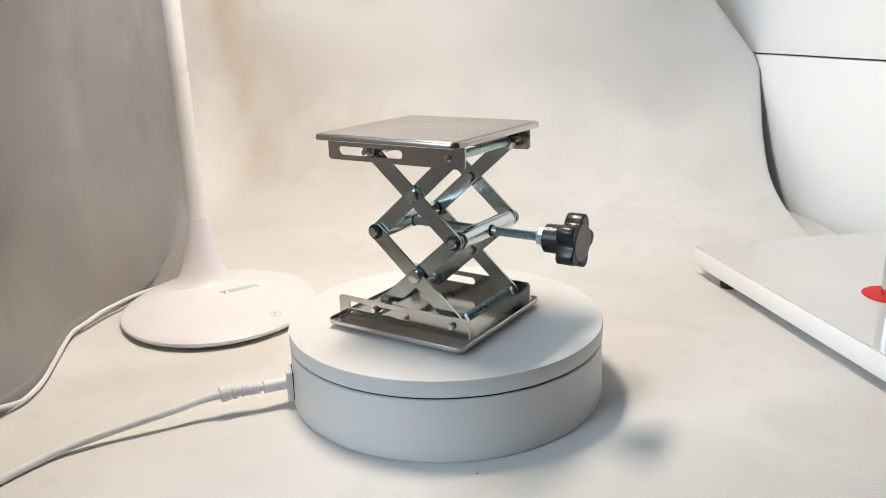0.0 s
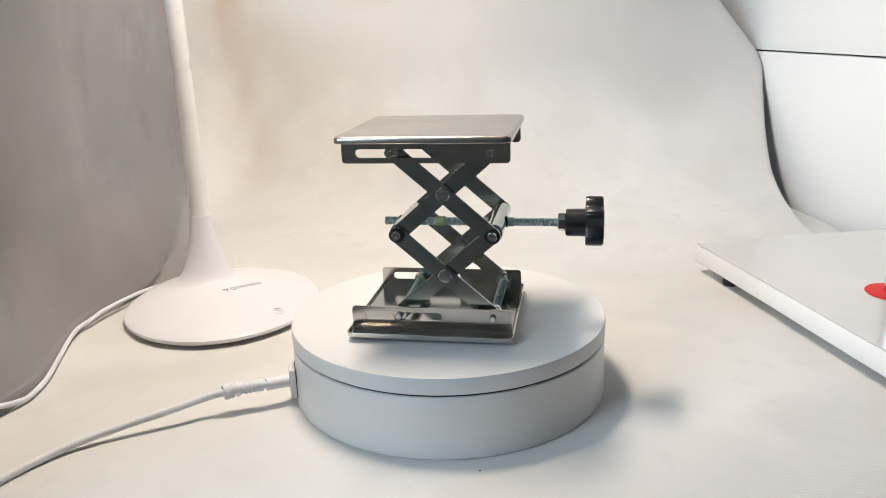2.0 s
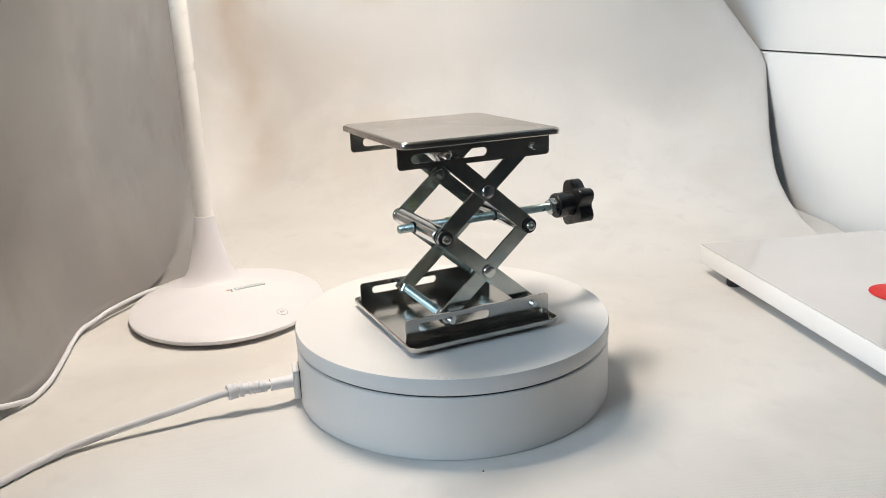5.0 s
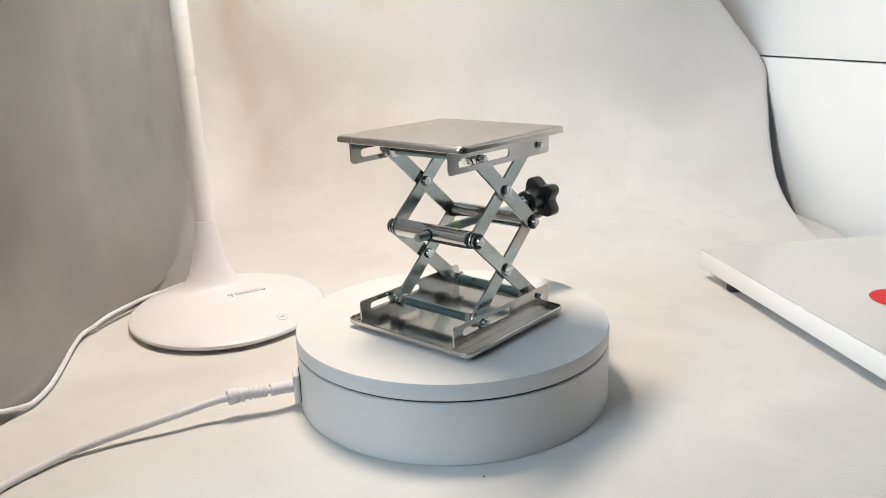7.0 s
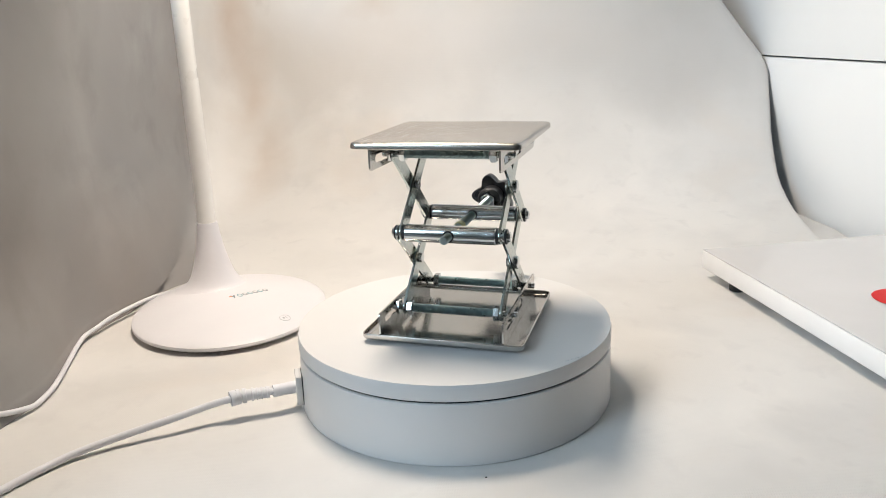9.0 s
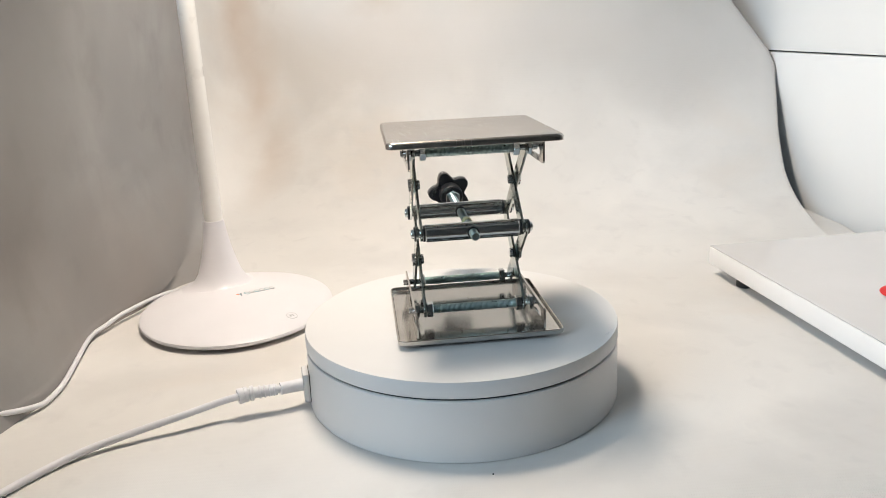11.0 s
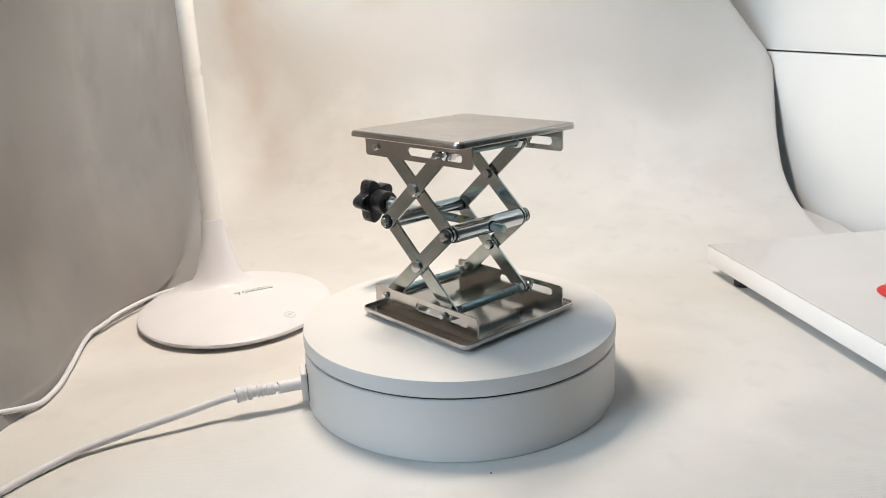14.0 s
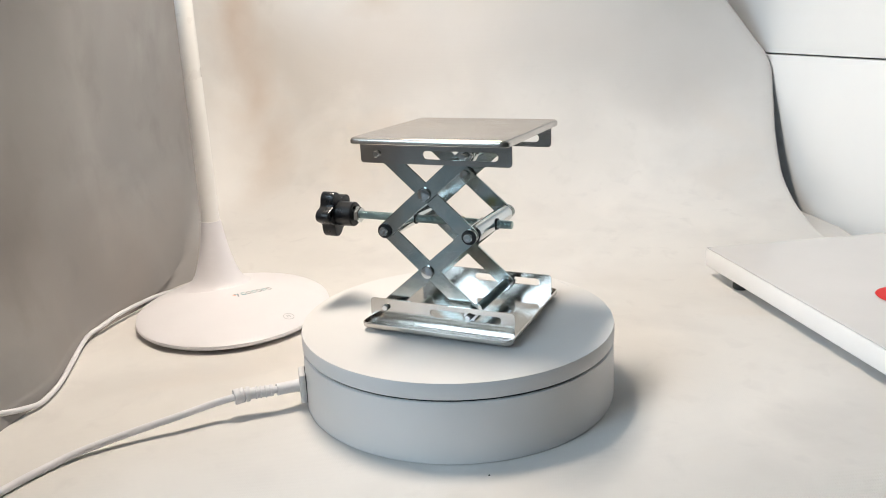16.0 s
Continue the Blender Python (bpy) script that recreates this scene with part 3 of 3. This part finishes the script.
def knob_mesh(m):
    bm = lathe([(0, 0), (0.0078, 0), (0.0086, 0.0008), (0.0088, 0.0130), (0, 0.0130)], 32, m)
    n = 100
    loops = []
    for s, z in ((0.80, 0.0122), (0.97, 0.0124), (1.0, 0.0131), (1.0, 0.0221), (0.985, 0.0227), (0.955, 0.0231)):
        lp = []
        for k in range(n):
            a = 2 * pi * k / n
            lobe = 0.5 + 0.5 * cos(5 * (a - pi / 2))
            r = (0.0112 + 0.0054 * lobe ** 0.9) * s
            lp.append(m @ Vector((r * cos(a), r * sin(a), z)))
        loops.append(lp)
    return loft(loops, True, bm)


# ---- desk lamp ----
def desk_lamp():
    d = empty("desk_lamp", "white plastic desk lamp with a round base and slim stem", "desk lamp", pose(-0.2148, 0.1326, 0))
    R = 0.0878
    oval = pose(0, 0, 0, 0, 0, -73.8) @ Matrix.Diagonal((1.077, 0.949, 1, 1))
    dome = [(R - 0.0022, 0.0080), (0.080, 0.0098), (0.070, 0.0126), (0.050, 0.0162), (0.030, 0.0185), (0.012, 0.0196), (0, 0.0200)]
    part("base", lathe([(0, 0.0030), (R - 0.006, 0.0030), (R - 0.0015, 0.0034), (R, 0.0048), (R - 0.0004, 0.0068)] + dome, 120, oval), WHITE, d, "round domed white base")
    part("foot_ring", lathe([(R - 0.020, 0.0), (R - 0.012, 0.0), (R - 0.012, 0.0031), (R - 0.020, 0.0031)], 80, oval), RUBBER, d, "dark rubber foot ring")
    off = pose(-0.0267, 0.0294, 0)
    part("stem_foot", lathe([(0.036, 0.0145), (0.0295, 0.0172), (0.0262, 0.0192), (0.0232, 0.0225), (0.0198, 0.0280), (0.0170, 0.0360), (0.0145, 0.0450), (0.0122, 0.0550),
                             (0.0104, 0.0660), (0.0092, 0.0755), (0.0089, 0.0776), (0.0079, 0.0776)], 56, off), WHITE, d, "flared white stem foot")
    line = [(0, 0, 0.0765), (0, 0, 0.20), (0, 0, 0.40), (0, 0, 0.58), (0.004, -0.003, 0.640), (0.022, -0.013, 0.678), (0.060, -0.034, 0.699), (0.116, -0.070, 0.697)]
    pts = [off @ p for p in catmull(line, 8)]
    part("stem", tube(pts, [0.0080 - 0.0012 * min(1, k / 20) for k in range(len(pts))], 28), STEM, d, "slim white stem")
    base = Vector((-0.2148, 0.1326, 0))
    hm = Matrix.Translation(HEAD - base) @ (Vector(AIM) - HEAD).to_track_quat("-Z", "Y").to_matrix().to_4x4()
    bar = lambda rows: loft([[hm @ Vector(p) for p in round_rect(0.048 - a, 0.122 - a, 0.030 - a, z)] for a, z in rows])
    h = part("head", bar([(0.020, 0.024), (0.008, 0.021), (0.002, 0.015), (0, 0.009), (0, -0.001), (0.002, -0.003), (0.006, -0.003)]), WHITE, d, "long rounded white lamp head")
    part("diffuser", bar([(0.007, -0.0032), (0.007, -0.0045), (0.009, -0.0050)]), GLOW, h, "glowing led diffuser")
    # printed mark and touch button on the base
    def on_dome(x, y, lift=0.0):
        q = oval.inverted() @ Vector((x, y, 0))
        r = math.hypot(q.x, q.y)
        rs, zs = [p[0] for p in dome[::-1]], [p[1] for p in dome[::-1]]
        z, k = np.interp(r, rs, zs), (np.interp(r + 0.004, rs, zs) - np.interp(r - 0.004, rs, zs)) / 0.008
        up = Vector((-k * x / r, -k * y / r, 1)).normalized()
        return Matrix.Translation((x, y, z + lift)) @ Vector((0, 0, 1)).rotation_difference(up).to_matrix().to_4x4()

    a, b = Vector((-0.2089, 0.1216)) - base.xy, Vector((-0.1869, 0.1459)) - base.xy
    u, L = (b - a).normalized(), (b - a).length
    rot = pose(0, 0, 0, 0, 0, math.degrees(math.atan2(u.y, u.x)))
    for s, w, h2, mat, tw, dy in ((0.01, 0.0014, 0.0030, PRINT_ORANGE, 25, 0.002), (0.08, 0.0010, 0.0075, PRINT_GREY, -20, 0.0), (0.05, 0.0010, 0.0040, PRINT_TEAL, 30, 0.0020)):
        p = a + u * L * s
        part("printed_mark", box(w, h2, 0.0004, on_dome(p.x, p.y) @ rot @ pose(0, dy, 0, 0, 0, tw)), mat, d)
    for k in range(6):
        p = a + u * L * (0.24 + 0.15 * k)
        part("printed_mark", lathe([(0.0015, -0.0003), (0.0022, -0.0003), (0.0022, 0.0002), (0.0015, 0.0002)], 20, on_dome(p.x, p.y) @ rot @ Matrix.Diagonal((0.95, 1.35 if k % 3 else 1.6, 1, 1))), PRINT_GREY if k % 2 else PRINT_TEAL, d)
    p = Vector((-0.1524, 0.0938)) - base.xy
    bt = part("touch_button", lathe([(0.0042, -0.0003), (0.0046, -0.0003), (0.0046, 0.0002), (0.0042, 0.0002)], 32, on_dome(p.x, p.y)), PRINT_MID, d, "printed ring of the touch button")
    cu = bpy.data.curves.new("letter", "FONT")
    cu.body, cu.size, cu.align_x, cu.align_y, cu.extrude = "M", 0.0048, "CENTER", "CENTER", 0.0001
    tx = new("letter", cu)
    tx.parent, tx.matrix_basis = bt, on_dome(p.x, p.y, 0.0002) @ rot
    cu.materials.append(PRINT_MID)


def lamp_cable():
    c = empty("lamp_cable", "white lamp cable lying along the cloth's crease", "cable")
    line = [(-0.2876, 0.1664, 0.0085), (-0.2948, 0.1582, 0.0085), (-0.3022, 0.1403, 0.0085), (-0.3103, 0.1054, 0.008), (-0.3127, 0.082, 0.0065), (-0.3145, 0.0609, 0.0045), (-0.2981, 0.0132, 0.0035),
            (-0.2881, -0.0149, 0.0032), (-0.2836, -0.0317, 0.0032), (-0.2816, -0.0493, 0.0032), (-0.2834, -0.0583, 0.0045), (-0.2856, -0.0662, 0.0065), (-0.2882, -0.0731, 0.0085), (-0.2931, -0.0818, 0.011)]
    part("cord", tube(catmull(line, 10), 0.0019), CABLE, c)


# ---- board with the red ring, and the cabinet ----
def display_board():
    m = Matrix.Translation((0.2108, 0.2401, 0)) @ pose(0, 0, 0, 0, 0, 15.5)
    b = empty("display_board", "white board on rubber feet with a glossy top", "board", m)
    LX, LY = 0.215, 0.36
    part("slab", box(LX, LY, 0.0165, pose(LX / 2, -LY / 2, 0.01925), 0.0012), BOARD, b)
    part("top_sheet", box(LX - 0.001, LY - 0.001, 0.0010, pose(LX / 2, -LY / 2, 0.0281), 0.0003, 1), BOARDTOP, b, "glossy pale top sheet")
    for x in (0.014, LX - 0.025):
        for y in (-0.042, -LY + 0.04):
            part("foot", lathe(rod_profile(0.0070, 0.0112, 0.001), 24, pose(x, y, 0.0056)), RUBBER, b, "black rubber foot")
    s = empty("rod_stand", "steel rod standing in a red ring", "stand", pose(0.3314, 0.1032, 0.0287))
    part("ring", lathe([(0.0, 0), (0.0208, 0), (0.0213, 0.0005), (0.0210, 0.0009), (0.019, 0.0012), (0.0, 0.0014)], 56), RED, s, "red plastic disc")
    part("rod", lathe([(0, 0.0018), (0.0084, 0.0018), (0.0084, 0.2995), (0.0080, 0.30), (0, 0.30)], 28), CHROME, s, "steel rod")


def cabinet():
    # the face runs along y, slightly turned
    e = empty("cabinet", "white satin cabinet with a dark gap between its fronts", "cabinet", Matrix.Translation((0.4146, 0.3806, 0)) @ pose(0, 0, 0, 0, 0, 14.6))
    part("body", box(0.50, 1.30, 1.95, pose(0.266, 0.35, 0.225), 0.003), CABIN, e, "grey inside of the cabinet")
    z = 0.1875
    part("lower_front", box(0.020, 1.31, z + 0.7490, pose(0.010, 0.35, (z - 0.7510) / 2), 0.002), CAB, e)
    part("upper_front", box(0.020, 1.31, 1.20 - z - 0.0010, pose(0.010, 0.35, z + 0.0010 + (1.20 - z - 0.0010) / 2), 0.002), CAB, e)


def floor_speck():
    tagged(part("speck", lathe([(0, 0), (0.0006, 0), (0.0005, 0.0003), (0, 0.0004)], 8, pose(0.0283, -0.1131, 0)), RUBBER, None), "tiny dark speck on the white cloth", "speck")



room()
backdrop()
cabinet()
display_board()
desk_lamp()
lamp_cable()
table_turn, platter = turntable()
usb_cable()
floor_speck()
jack = lab_jack()

TURN0, RATE = -27.0, 11.8785          # degrees at the start, degrees a second


def motions():
    """The platter turns at a steady pace and carries the jack."""
    times = [0.5 * k for k in range(33)]
    walk(platter, [(t, pose(0, 0, SEAMZ, 0, 0, TURN0 + RATE * t)) for t in times])
    walk(jack, [(t, pose(0, 0, TOP + 0.0003, 0, 0, TURN0 + RATE * t)) for t in times])


motions()
